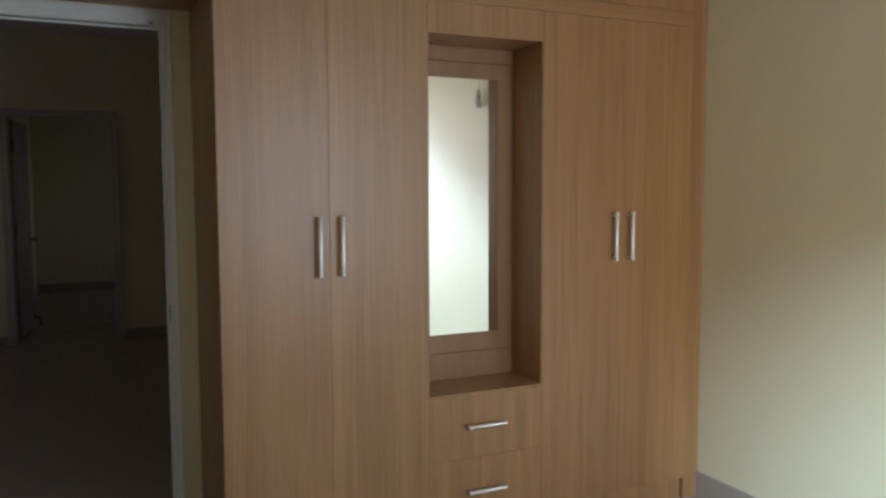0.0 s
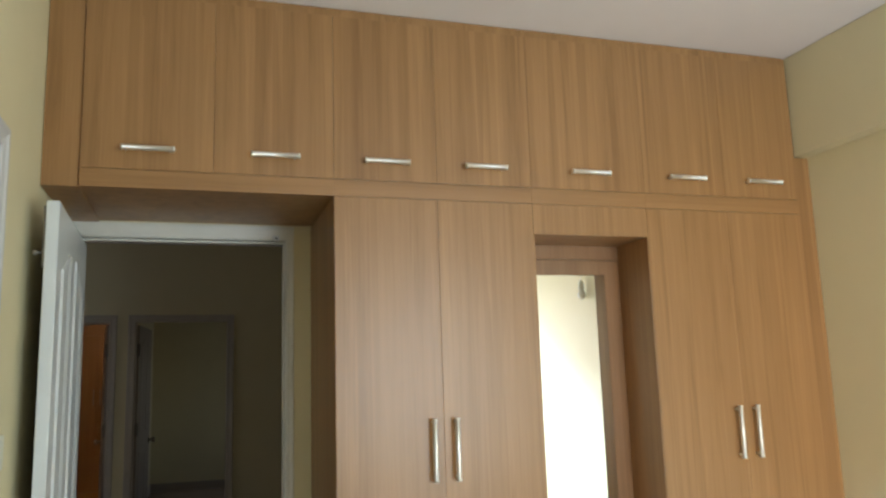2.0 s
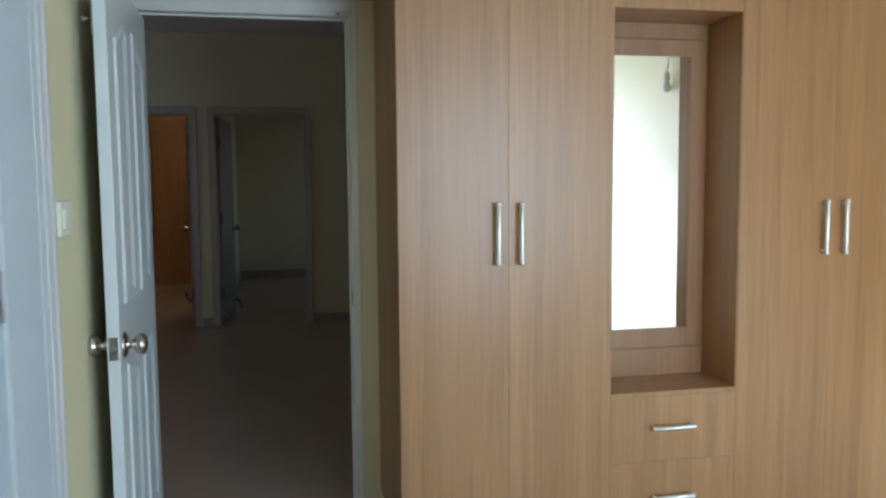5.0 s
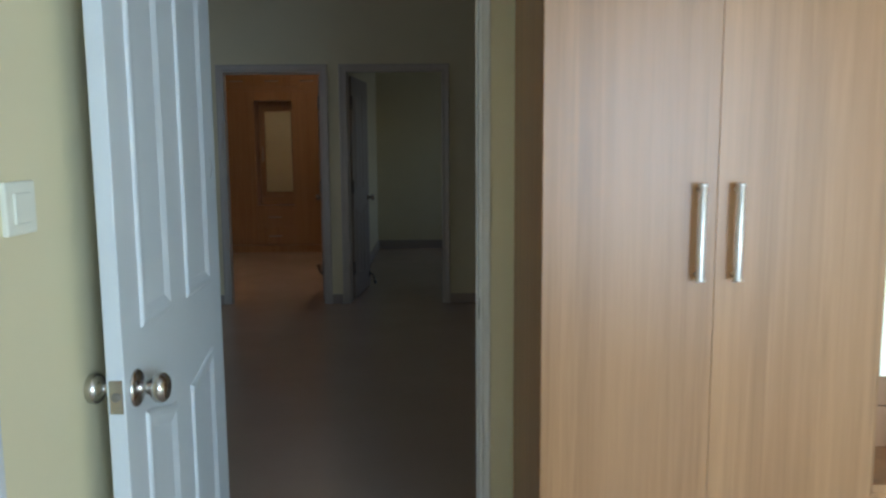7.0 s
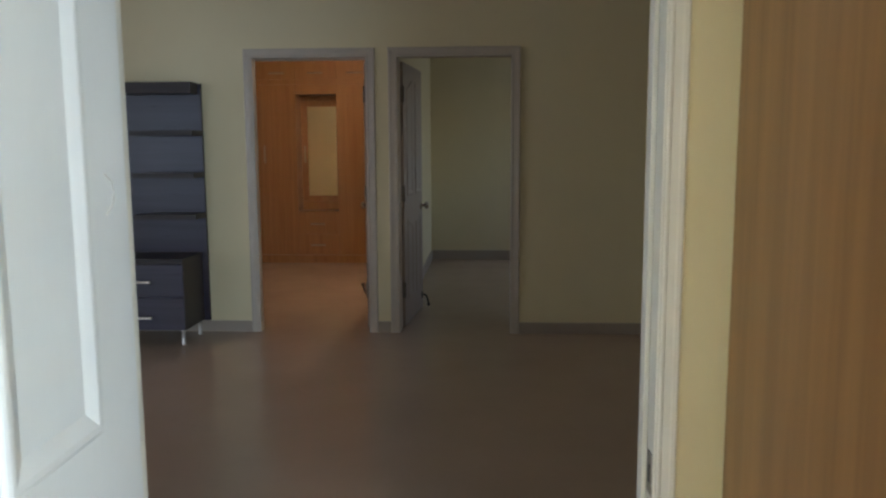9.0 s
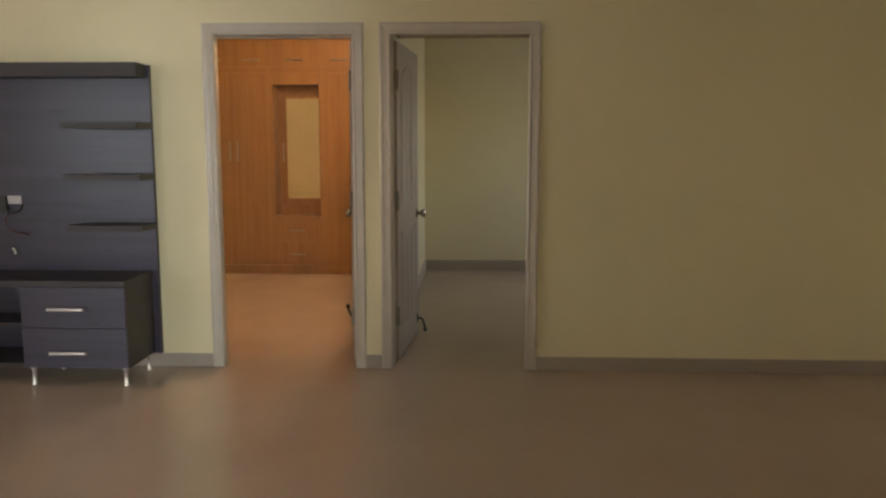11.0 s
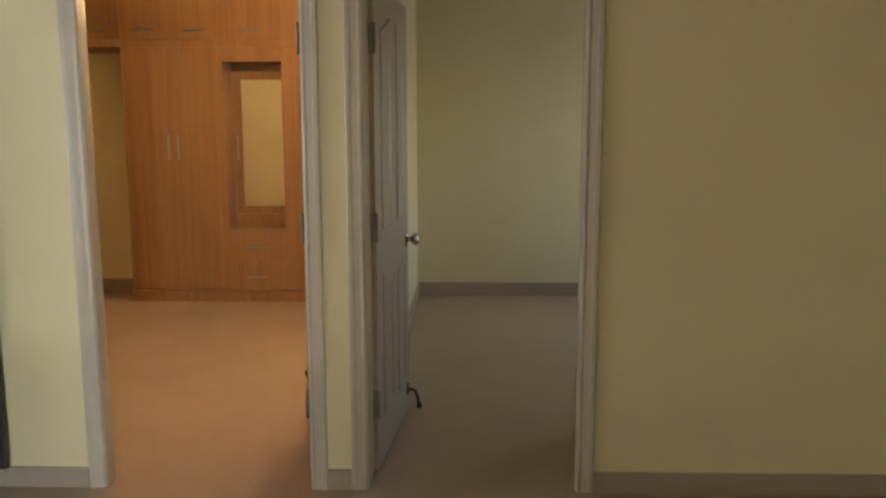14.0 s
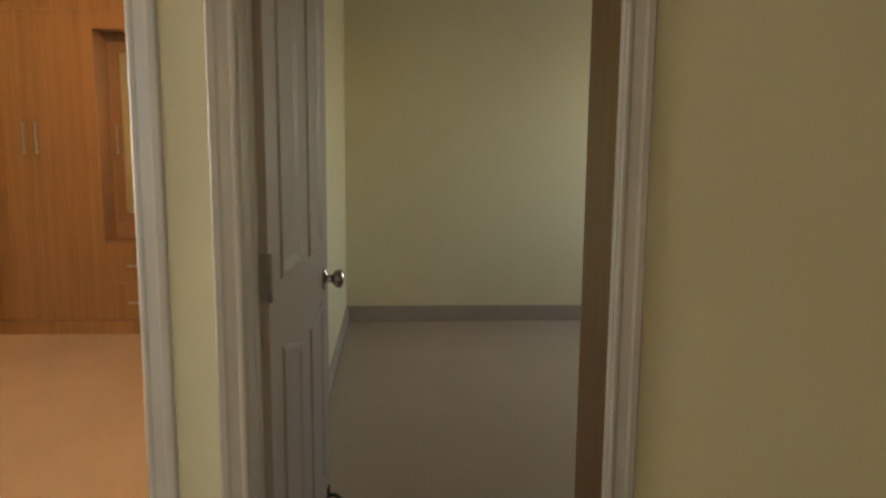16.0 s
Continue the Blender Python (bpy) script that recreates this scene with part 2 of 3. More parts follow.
def setting(name, bm, mat, label, category):
    return tagged(part(name, bm, mat), label, category, kind="structure")


def blocks(*pairs):
    bm = bmesh.new()
    for lo, hi in pairs:
        block(lo, hi, into=bm)
    return bm


# ---- structure ----
H = 2.805
DOOR_A = (0.632, 1.458, 2.035)      # inner edges and head of the bedroom's door lining
DOOR_B = (-0.510, 0.325, 2.050)
DOOR_C = (0.560, 1.389, 2.050)
HALL_Y0, HALL_Y1, ROOM_Y = 0.72, 5.258, 5.43
LIN = 0.03
CW = 1.485                          # end panel of the empty room's wardrobe

setting("floor", blocks(((-11.2, -4.1, -0.2), (4.0, 9.7, 0.0))), TILE, "polished beige vitrified floor with close joints", "floor")
setting("ceiling", blocks(((-11.2, -4.1, H), (4.0, 9.7, H + 0.15))), WHITE, "plain white painted ceiling", "ceiling")
setting("wall_bedroom_left", blocks(
    ((0.47, -3.9, 0), (0.62, -1.315, H)), ((0.47, -0.533, 0), (0.62, 0.6, H)), ((0.47, -1.315, 2.08), (0.62, -0.533, H))),
    CREAM, "cream painted plaster wall with a doorway to a bathroom", "wall")
setting("wall_bedroom_right", blocks(((3.66, -3.9, 0), (3.95, 0.6, H))), CREAM, "cream painted plaster wall", "wall")
setting("beam", blocks(((3.588, -3.9, 2.352), (3.658, 0.6, H - 0.003))), CREAM, "cream painted beam along the top of the wall", "beam")
setting("wall_bedroom_back", blocks(
    ((0.47, -4.05, 0), (1.55, -3.9, H)), ((3.58, -4.05, 0), (3.95, -3.9, H)), ((1.55, -4.05, 0), (3.58, -3.9, 0.5)), ((1.55, -4.05, 2.3), (3.58, -3.9, H))),
    CREAM, "cream painted plaster wall with a window opening", "wall")
a0, a1, az = DOOR_A
setting("wall_hall_near", blocks(((-11.15, 0.6, 0), (-6.0, HALL_Y0, H))), CREAM, "cream painted wall beside the wide opening to the living room", "wall")
setting("wall_between", blocks(
    ((-1.95, 0.6, 0), (a0 - LIN, HALL_Y0, H)), ((a1 + LIN, 0.6, 0), (3.95, HALL_Y0, H)), ((a0 - LIN, 0.6, az + LIN), (a1 + LIN, HALL_Y0, H))),
    CREAM, "cream painted wall with the bedroom doorway", "wall")
b0, b1, bz = DOOR_B
c0, c1, cz = DOOR_C
LEAF_Y = HALL_Y1 + 0.032
setting("wall_hall_far", blocks(
    ((-11.15, HALL_Y1, 0), (b0 - LIN, LEAF_Y, H)), ((b0 - LIN, HALL_Y1, bz + LIN), (b1 + LIN, LEAF_Y, H)),
    ((b1 + LIN, HALL_Y1, 0), (c0 - LIN, LEAF_Y, H)), ((c0 - LIN, HALL_Y1, cz + LIN), (c1 + LIN, LEAF_Y, H)),
    ((c1 + LIN, HALL_Y1, 0), (3.95, LEAF_Y, H))), CREAM, "cream painted wall with two doorways", "wall")
setting("wall_hall_far_back", blocks(
    ((-11.15, LEAF_Y, 0), (b0 - 0.14, ROOM_Y, H)), ((b0 - 0.14, LEAF_Y, bz + LIN), (b1 + LIN, ROOM_Y, H)),
    ((b1 + LIN, LEAF_Y, 0), (c0 - LIN, ROOM_Y, H)), ((c0 - LIN, LEAF_Y, 2.19), (CW + 0.019, ROOM_Y, H)),
    ((CW + 0.019, LEAF_Y, 0), (3.95, ROOM_Y, H))), CREAM, "cream painted back of the wall towards the two rooms", "wall")
setting("wall_hall_right", blocks(((3.80, HALL_Y0, 0), (3.95, HALL_Y1, H))), CREAM, "cream painted plaster wall", "wall")
setting("wall_hall_left", blocks(
    ((-11.15, HALL_Y0, 0), (-11.0, 1.75, H)), ((-11.15, 3.95, 0), (-11.0, HALL_Y1, H)), ((-11.15, 1.75, 2.3), (-11.0, 3.95, H)), ((-11.15, 1.75, 0), (-11.0, 3.95, 0.2))),
    CREAM, "cream painted wall with a wide window opening", "wall")
setting("wall_living_room", blocks(
    ((-11.15, -4.05, 0), (-5.9, -3.9, H)), ((-3.9, -4.05, 0), (0.47, -3.9, H)), ((-5.9, -4.05, 0), (-3.9, -3.9, 0.6)), ((-5.9, -4.05, 2.3), (-3.9, -3.9, H)),
    ((-11.15, -3.9, 0), (-11.0, 0.6, H))), CREAM, "cream painted living room walls with a wide window opening", "wall")
# added out of view: blocks the sun from the living room window
setting("wall_neighbour", blocks(((-16.0, -8.2, -0.2), (-3.0, -8.0, 6.5))), CREAM, "unseen plain wall added to keep the sun out of the living room", "wall")
setting("wall_bathroom", blocks(((-1.35, -2.15, 0), (-1.2, 0.6, H)), ((-1.2, -2.15, 0), (0.47, -2.0, H))), CREAM, "plain wall of the dark bathroom", "wall")
setting("wall_party", blocks(((0.375, ROOM_Y, 0), (0.527, 9.65, H))), CREAM, "cream painted wall between two bedrooms", "wall")
setting("wall_room_back", blocks(((-3.35, 9.36, 0), (0.375, 9.6, H))), CREAM, "cream painted wall behind the wardrobe", "wall")
setting("wall_room_left", blocks(((-3.35, ROOM_Y, 0), (-3.2, 9.36, H))), CREAM, "cream painted plaster wall", "wall")
setting("wall_far_back", blocks(((0.527, 9.185, 0), (3.95, 9.4, H))), CREAM, "cream painted plaster wall of an empty room", "wall")
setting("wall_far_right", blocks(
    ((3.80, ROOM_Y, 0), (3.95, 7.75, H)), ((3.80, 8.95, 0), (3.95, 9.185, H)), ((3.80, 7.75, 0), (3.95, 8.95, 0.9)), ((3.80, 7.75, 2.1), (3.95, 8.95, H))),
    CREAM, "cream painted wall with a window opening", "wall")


def skirting(name, lo, hi):
    setting(name, block(lo, hi, 0.003), SKIRT, "low grey tile skirting along the wall", "skirting")


SK = 0.085
skirting("baseboard_1", (-11.0, HALL_Y1 - 0.012, 0), (-0.581, HALL_Y1 + 0.001, SK))
skirting("baseboard_2", (0.394, HALL_Y1 - 0.012, 0), (0.489, HALL_Y1 + 0.001, SK))
skirting("baseboard_3", (1.458, HALL_Y1 - 0.012, 0), (3.80, HALL_Y1 + 0.001, SK))
skirting("baseboard_4", (3.788, HALL_Y0, 0), (3.801, HALL_Y1 - 0.012, SK))
skirting("baseboard_5", (0.526, 9.173, 0), (3.8, 9.186, 0.115))
skirting("baseboard_6", (0.526, ROOM_Y, 0), (0.539, 9.173, 0.115))
skirting("baseboard_7", (-3.2, 9.348, 0), (-1.945, 9.361, 0.11))
skirting("baseboard_8", (3.648, -3.9, 0), (3.661, 0.02, 0.115))
skirting("baseboard_9", (0.619, -0.455, 0), (0.632, 0.6, 0.09))
skirting("baseboard_10", (1.525, HALL_Y0 - 0.001, 0), (3.788, HALL_Y0 + 0.012, SK))


# ---- doors and their frames ----
def casing_run(p0, p1, m0, m1, out, face, profile):
    """One moulded casing board from p0 to p1 (inner edge), mitred by m0 and m1 metres per metre of width."""
    bm = bmesh.new()
    p0, p1, out, face = Vector(p0), Vector(p1), Vector(out), Vector(face)
    d = (p1 - p0).normalized()
    rings = [[bm.verts.new(p + out * u + face * v + d * (s * k * u)) for u, v in profile] for p, k, s in ((p0, m0, -1), (p1, m1, 1))]
    for i in range(len(profile)):
        j = (i + 1) % len(profile)
        bm.faces.new((rings[0][i], rings[0][j], rings[1][j], rings[1][i]))
    bm.faces.new(rings[0][::-1])
    bm.faces.new(rings[1])
    return bm


PROFILE = ((0.0, -0.001), (0.0, 0.011), (0.005, 0.015), (0.012, 0.015), (0.018, 0.012), (0.042, 0.016), (0.050, 0.020), (0.064, 0.021), (0.069, 0.017), (0.070, -0.001))


def door_frame(name, m, w, h, depth, label, stop_at, faces=(True, True), narrow=1.0, stop=(0.035, 0.008), thick=1.0, paint=FRAME, slim=1.0, reveal=None, low_reveal=None):
    """Lining, stop and moulded casings round an opening. Local x across, y through the wall from 0 to depth, z up.
    A reveal makes the jamb at x = w and the head that shallow, the other one the jamb at x = 0."""
    t = thing(name, m, label, "door frame", kind="structure")
    for x, s in ((0, -1), (w, 1)):
        part("jamb", block((x, 0.001, 0), (x + s * 0.029, (reveal if x else low_reveal) or depth - 0.001, h), 0.002), paint, t)
        if not (reveal if x else low_reveal):
            part("stop", block((x, stop_at, 0), (x - s * stop[1] * (1 if x else 0.4), stop_at + stop[0], h - stop[1]), 0.002), paint, t)
    part("head", block((-0.029, 0.001, h), (w + 0.029, reveal or depth - 0.001, h + 0.029), 0.002), paint, t)
    if not reveal:
        part("stop", block((0, stop_at, h - stop[1]), (w, stop_at + stop[0], h), 0.002), paint, t)
    prof = tuple((u * narrow, v * thick if v > 0 else v) for u, v in PROFILE)
    for on, y, f in ((faces[0], 0, -1), (faces[1], depth, 1)):
        if on:
            e = -0.004
            k = slim if f < 0 else 1.0
            part("casing", casing_run((e, y, 0), (e, y, h - e), 0, 1, (-1, 0, 0), (0, f, 0), prof), paint, t)
            part("casing", casing_run((w - e, y, 0), (w - e, y, h - e), 0, 1 / k, (1, 0, 0), (0, f, 0), tuple((u * k, v) for u, v in prof)), paint, t)
            part("casing", casing_run((e, y, h - e), (w - e, y, h - e), 1, k, (0, 0, 1), (0, f, 0), prof), paint, t)
    return t


def panel_outline(x0, x1, z0, zlow, zhigh, rising, steps=10):
    """A door panel with an ogee top that rises towards the middle of the door."""
    pts = [(x0, z0), (x1, z0)]
    for k in range(steps + 1):
        f = 1 - k / steps
        s = f if rising else 1 - f
        e = s * s * (3 - 2 * s)
        pts.append((x0 + (x1 - x0) * f, zlow + (zhigh - zlow) * e))
    return pts


def panel_bead(outline, y, s):
    """The moulding of a pressed door panel: a raised bead sloping in to a raised field."""
    bm = bmesh.new()
    n = len(outline)
    c = Vector((sum(p[0] for p in outline) / n, sum(p[1] for p in outline) / n))

    def inset(d):
        res = []
        for i in range(n):
            p, q, r = (Vector(outline[(i + k) % n]) for k in (-1, 0, 1))
            if (q - p).length < 1e-6 or (r - q).length < 1e-6:
                res.append(q)
                continue
            n1, n2 = Vector((-(q - p).y, (q - p).x)).normalized(), Vector((-(r - q).y, (r - q).x)).normalized()
            b = (n1 + n2)
            b = b / max(b.length_squared / 2, 0.25)
            res.append(q + b * d)
        return res

    rings = []
    for d, v in ((0.0, -0.001), (0.005, 0.0046), (0.011, 0.0068), (0.019, 0.0066), (0.034, 0.0024), (0.045, -0.001)):
        rings.append([bm.verts.new((p.x, y + s * v, p.y)) for p in inset(d)])
    for a, b in zip(rings, rings[1:]):
        for i in range(n):
            bm.faces.new((a[i], a[(i + 1) % n], b[(i + 1) % n], b[i]))
    return bm


KNOB = ((0.034, 0.0), (0.034, 0.003), (0.030, 0.007), (0.015, 0.009), (0.0125, 0.012), (0.0115, 0.022), (0.014, 0.030), (0.021, 0.034), (0.0265, 0.041),
        (0.028, 0.049), (0.0265, 0.057), (0.020, 0.064), (0.010, 0.067), (0.002, 0.068))


def door_leaf(name, m, w, h, label, knob_z, mirror=1, hook=True, paint=None, steel=None, lift=0.0):
    """A white four-panel door. The hinge edge is on x = 0, the leaf runs along +x, y is its thickness; mirror picks the knuckle side."""
    t = thing(name, m, label, "door", kind="structure")
    th, paint = 0.035, paint or GLOSS
    part("leaf", block((0, 0, 0.008), (w, th, h), 0.0025), paint, t)
    mid = w / 2
    for y, s in ((0, -1), (th, 1)):
        for x0, x1, up in ((0.118, mid - 0.043, True), (mid + 0.0775, w - 0.105, False)):
            part("panel", panel_bead(panel_outline(x0, x1, 1.018, h - 0.185, h - 0.115, up), y, s), paint, t)
            part("panel", panel_bead(panel_outline(x0, x1, 0.20, 0.798, 0.840, not up), y, s), paint, t)
        bm = lathe([(r * 1.14, s * k) for r, k in KNOB], "y", (w - 0.062, y, knob_z))
        part("knob", bm, CHROME, t, "round satin chrome knob")
    plate = part("latch_plate", block((w - 0.001, 0.005, knob_z - 0.034), (w + 0.002, th - 0.004, knob_z + 0.034), 0.001), CHROME, t, "steel latch plate")
    part("bolt", lathe([(0.009, 0.0), (0.009, 0.004), (0.006, 0.006)], "x", (w + 0.001, th / 2, knob_z), 16), DULL, plate)
    for z in (0.238, 0.985 + lift, 1.735):
        y = th + 0.004 if mirror > 0 else -0.004
        hinge = part("hinge", lathe([(0.006, z), (0.006, z + 0.12)], "z", (-0.003, y, 0), 10), steel or DULL, t, "dull steel butt hinge")
        part("hinge_plate", block((-0.0025, 0.002, z), (0.0005, th - 0.002, z + 0.12)), steel or DULL, hinge)
    if hook:
        y, s = (th, 1) if mirror > 0 else (0, -1)
        z, lean = 0.125, 1 if hook == "up" else -1
        arm = [(0.0, 0.0), (0.022, 0.004), (0.038, 0.018), (0.052, 0.046), (0.060, 0.078)] if lean > 0 else [(0.0, 0.0), (0.028, 0.0), (0.043, 0.012), (0.054, 0.046), (0.060, 0.080)]
        st_ = part("door_stopper", tube([(w - 0.06, y + s * d, z + lean * k) for d, k in arm], 0.008), RUBBER, t, "black flip-down door stopper")
        part("stopper_plate", block((w - 0.078, y - 0.001, 0.098), (w - 0.042, y + s * 0.006, 0.156), 0.001), RUBBER, st_)
        tip = [(0.010, -0.012), (0.014, -0.004), (0.014, 0.008), (0.009, 0.016)]
        part("stopper_tip", lathe(tip, "z", (w - 0.06, y + s * 0.061, z + lean * 0.085), 12), RUBBER, st_)
    return t


door_frame("door_frame_1", (a0, 0.6, 0), a1 - a0, az, HALL_Y0 - 0.6, "white painted bedroom door frame with slim casing", 0.045, narrow=0.80, thick=0.30, slim=0.5, paint=JAMB)
door_frame("door_frame_2", (b0, HALL_Y1, 0), b1 - b0, bz, ROOM_Y - HALL_Y1, "white painted door frame with moulded casing, worn edges", 0.085, faces=(True, False), narrow=0.93, thick=0.62, low_reveal=0.070)
door_frame("door_frame_3", (c0, HALL_Y1, 0), c1 - c0, cz, ROOM_Y - HALL_Y1, "white painted door frame with moulded casing and shallow reveal", 0.087, faces=(True, False), narrow=0.93, thick=0.62, stop=(0.08, 0.003), reveal=0.030)
door_frame("door_frame_4", pose(0.62, -1.285, 0, 0, 0, 90), 0.722, 2.05, 0.15, "white painted bathroom door frame with moulded casing", 0.085, narrow=0.85, paint=PALE)

door_leaf("door_1", pose(0.6607, 0.567, 0, 0, 0, -88.5), 0.775, 1.995, "white four-panel bedroom door standing open against the wall", 0.905, -1, False)
# the two far leaves carry their rooms' shade in a darker white
door_leaf("door_2", pose(0.322, 5.428, 0, 0, 0, 97.0), 0.79, 2.035, "white four-panel door standing open into a warm lit bedroom", 0.905, 1, "up", SHADED_WHITE)
door_leaf("door_3", pose(0.583, 5.425, 0, 0, 0, 84.7) , 0.79, 2.035, "white four-panel door standing open into an empty room", 0.905, -1, True, SHADED_WHITE)
door_leaf("door_4", pose(0.545, -0.575, 0, 0, 0, 180), 0.72, 2.03, "white bathroom door standing open into the dark", 0.905, 1, False, None, PALE, 0.075)

part("scuff_mark", tube([(0.068, 0.0351, 1.362), (0.048, 0.0352, 1.352), (0.042, 0.0352, 1.334), (0.050, 0.0352, 1.318), (0.066, 0.0351, 1.308)], 0.0012, 6), SMUDGE, bpy.data.objects["door_1"], "faint grey scuff")
leaf_a = bpy.data.objects["door_1"]
bolt = part("tower_bolt", block((0.727, -0.010, 1.80), (0.749, 0.001, 1.985), 0.002), DULL, leaf_a, "dark sliding tower bolt")
part("bolt_knob", lathe([(0.004, -0.009), (0.004, -0.022), (0.008, -0.026), (0.008, -0.033), (0.003, -0.036)], "y", (0.738, 0, 1.845), 12), DULL, bolt)
keeper = part("bolt_keeper", block((0.770, -0.022, 2.027), (0.796, -0.0085, 2.052), 0.002), PALE, bpy.data.objects["door_frame_1"])
# no real bore: a dark disc paints the shade of the hole
part("keeper_hole", lathe([(0.005, -0.0215), (0.005, -0.0228)], "y", (0.783, 0, 2.040), 12), HOLE, keeper)
plate = thing("strike_plate", (1.458, 0.62, 0.905), "small dull strike plate let into the door jamb", "strike plate")
part("plate", block((-0.002, -0.012, -0.032), (0.001, 0.014, 0.032), 0.0008), DULL, plate)
# the slot's shade is a dark block laid on the plate
part("slot", block((-0.0028, -0.006, -0.014), (-0.0015, 0.008, 0.014)), HOLE, plate)


# ---- fitted wardrobes ----
def bar_handle(length, upright):
    """A round bar handle with end caps on two short posts, standing proud of the front at y = 0."""
    bm = bmesh.new()
    h, r = length / 2, 0.0085
    prof = [(0.004, -h), (0.0102, -h + 0.0015), (0.0102, -h + 0.007), (r, -h + 0.009), (r, h - 0.009), (0.0102, h - 0.007), (0.0102, h - 0.0015), (0.004, h)]
    lathe(prof, "z" if upright else "x", (0, -0.029, 0), 14, bm)
    for k in (-h + 0.014, h - 0.014):
        lathe([(0.0048, 0.001), (0.0048, -0.026)], "y", (0, 0, k) if upright else (k, 0, 0), 10, bm)
    return bm


def front(t, name, x0, x1, z0, z1, wood, handle=None, label=""):
    """A laminate door or drawer front, 18 mm thick, flush at y = 0, with its handle: (x, z, length, upright)."""
    g = 0.0005
    f = part(name, block((x0 + g, 0, z0 + g), (x1 - g, 0.018, z1 - g), 0.0007), wood, t, label)
    if handle:
        x, z, length, upright = handle
        bm = bar_handle(length, upright)
        bmesh.ops.translate(bm, verts=bm.verts, vec=(x, 0, z))
        part("handle", bm, STEEL if wood is OAK else SATIN, f, "brushed steel bar handle")
    return f


def carcass(t, x0, x1, z0, z1, depth, wood, y=0.0195):
    """Sides, top, bottom and back of a cabinet box behind its fronts."""
    part("side_panel", block((x0, y, z0), (x0 + 0.018, depth, z1)), wood, t)
    part("side_panel", block((x1 - 0.018, y, z0), (x1, depth, z1)), wood, t)
    part("bottom_panel", block((x0 + 0.018, y, z0), (x1 - 0.018, depth, z0 + 0.018)), wood, t)
    part("top_panel", block((x0 + 0.018, y, z1 - 0.018), (x1 - 0.018, depth, z1)), wood, t)
    part("back_panel", block((x0 + 0.018, depth - 0.008, z0 + 0.018), (x1 - 0.018, depth, z1 - 0.018)), wood, t)


def tall_cabinet(at, w, seam, ztop, depth, wood, hz, hlen, label, group):
    t = thing("wardrobe_cabinet", at, label, "wardrobe", group)
    carcass(t, 0.0, w, 0.10, ztop, depth, wood)
    part("plinth", block((0, 0.03 if wood is OAK else -0.006, 0), (w, 0.048, 0.096), 0.001), wood, t)
    front(t, "door", 0, seam, 0.10, ztop, wood, (seam - 0.042, hz, hlen, True))
    front(t, "door", seam, w, 0.10, ztop, wood, (seam + 0.040, hz, hlen, True))
    return t


def dressing_unit(at, w, ztop, n0, n1, depth, wood, dark, mir, drawers, label, group, door_handle):
    """The middle unit: two drawers under an open niche with a mirrored door at its back."""
    t = thing("dressing_unit", at, label, "wardrobe", group)
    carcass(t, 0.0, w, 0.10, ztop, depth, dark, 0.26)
    part("plinth", block((0, 0.03 if wood is OAK else -0.006, 0), (w, 0.048, 0.096), 0.001), wood, t)
    nd = 0.235
    part("niche_floor", block((0.005, 0.001, n0 - 0.018), (w - 0.005, nd - 0.001, n0)), wood, t)
    part("niche_side", block((0.0005, 0.001, n0 - 0.018), (0.0045, nd, n1), 0.001), wood, t)
    part("niche_side", block((w - 0.0045, 0.001, n0 - 0.018), (w - 0.0005, nd, n1), 0.001), wood, t)
    part("niche_top", block((0.005, 0.019, n1 + 0.001), (w - 0.005, nd, n1 + 0.018)), wood, t)
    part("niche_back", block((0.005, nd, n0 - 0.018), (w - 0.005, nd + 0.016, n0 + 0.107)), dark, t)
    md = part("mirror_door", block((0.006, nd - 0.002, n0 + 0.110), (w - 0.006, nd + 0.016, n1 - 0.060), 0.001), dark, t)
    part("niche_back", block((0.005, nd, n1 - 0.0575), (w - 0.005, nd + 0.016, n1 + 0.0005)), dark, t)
    m0, m1, z0, z1 = mir
    part("mirror", block((m0, nd - 0.008, z0), (m1, nd - 0.0025, z1), 0.0012), MIRROR, md, "tall frameless mirror")
    if door_handle:
        bm = bar_handle(0.2, True)
        bmesh.ops.translate(bm, verts=bm.verts, vec=(0.055, nd - 0.002, 1.32))
        part("handle", bm, SATIN, md, "brushed steel bar handle")
    part("fascia", block((0.0015, 0, n1), (w - 0.0015, 0.018, ztop), 0.001), wood, t)
    z = drawers
    for lo, hi, hz in ((z[0], z[1], z[3]), (z[1], z[2], z[4])):
        front(t, "drawer", 0, w, lo, hi, wood, (w / 2 - 0.01, hz, 0.168, False))
    return t


def loft_cabinet(at, w, seams, z1, depth, wood, hz, hlen, label, group):
    """An overhead cupboard on its rail, with one or two lift-up doors."""
    t = thing("loft_cabinet", at, label, "cupboard", group)
    carcass(t, 0.0, w, -0.055, z1, depth, wood, 0.027)
    part("rail", block((0, 0.0012, -0.0615), (w, 0.0255, -0.0012), 0.0008), OAK_RAIL if wood is OAK else wood, t)
    part("top_rail", block((0, 0.006, z1 - 0.034), (w, 0.0190, z1)), wood, t)
    e = [0, *seams, w]
    for x0, x1 in zip(e, e[1:]):
        front(t, "door", x0, x1, 0.0, z1 - 0.032, wood, ((x0 + x1) / 2, hz, hlen, False))
    return t


AW = "fitted wardrobe in the bedroom"
tall_cabinet((1.560, 0, 0), 0.760, 0.382, 2.092, 0.598, OAK, 1.200, 0.215, "two-door oak laminate wardrobe cabinet with steel bar handles", AW)
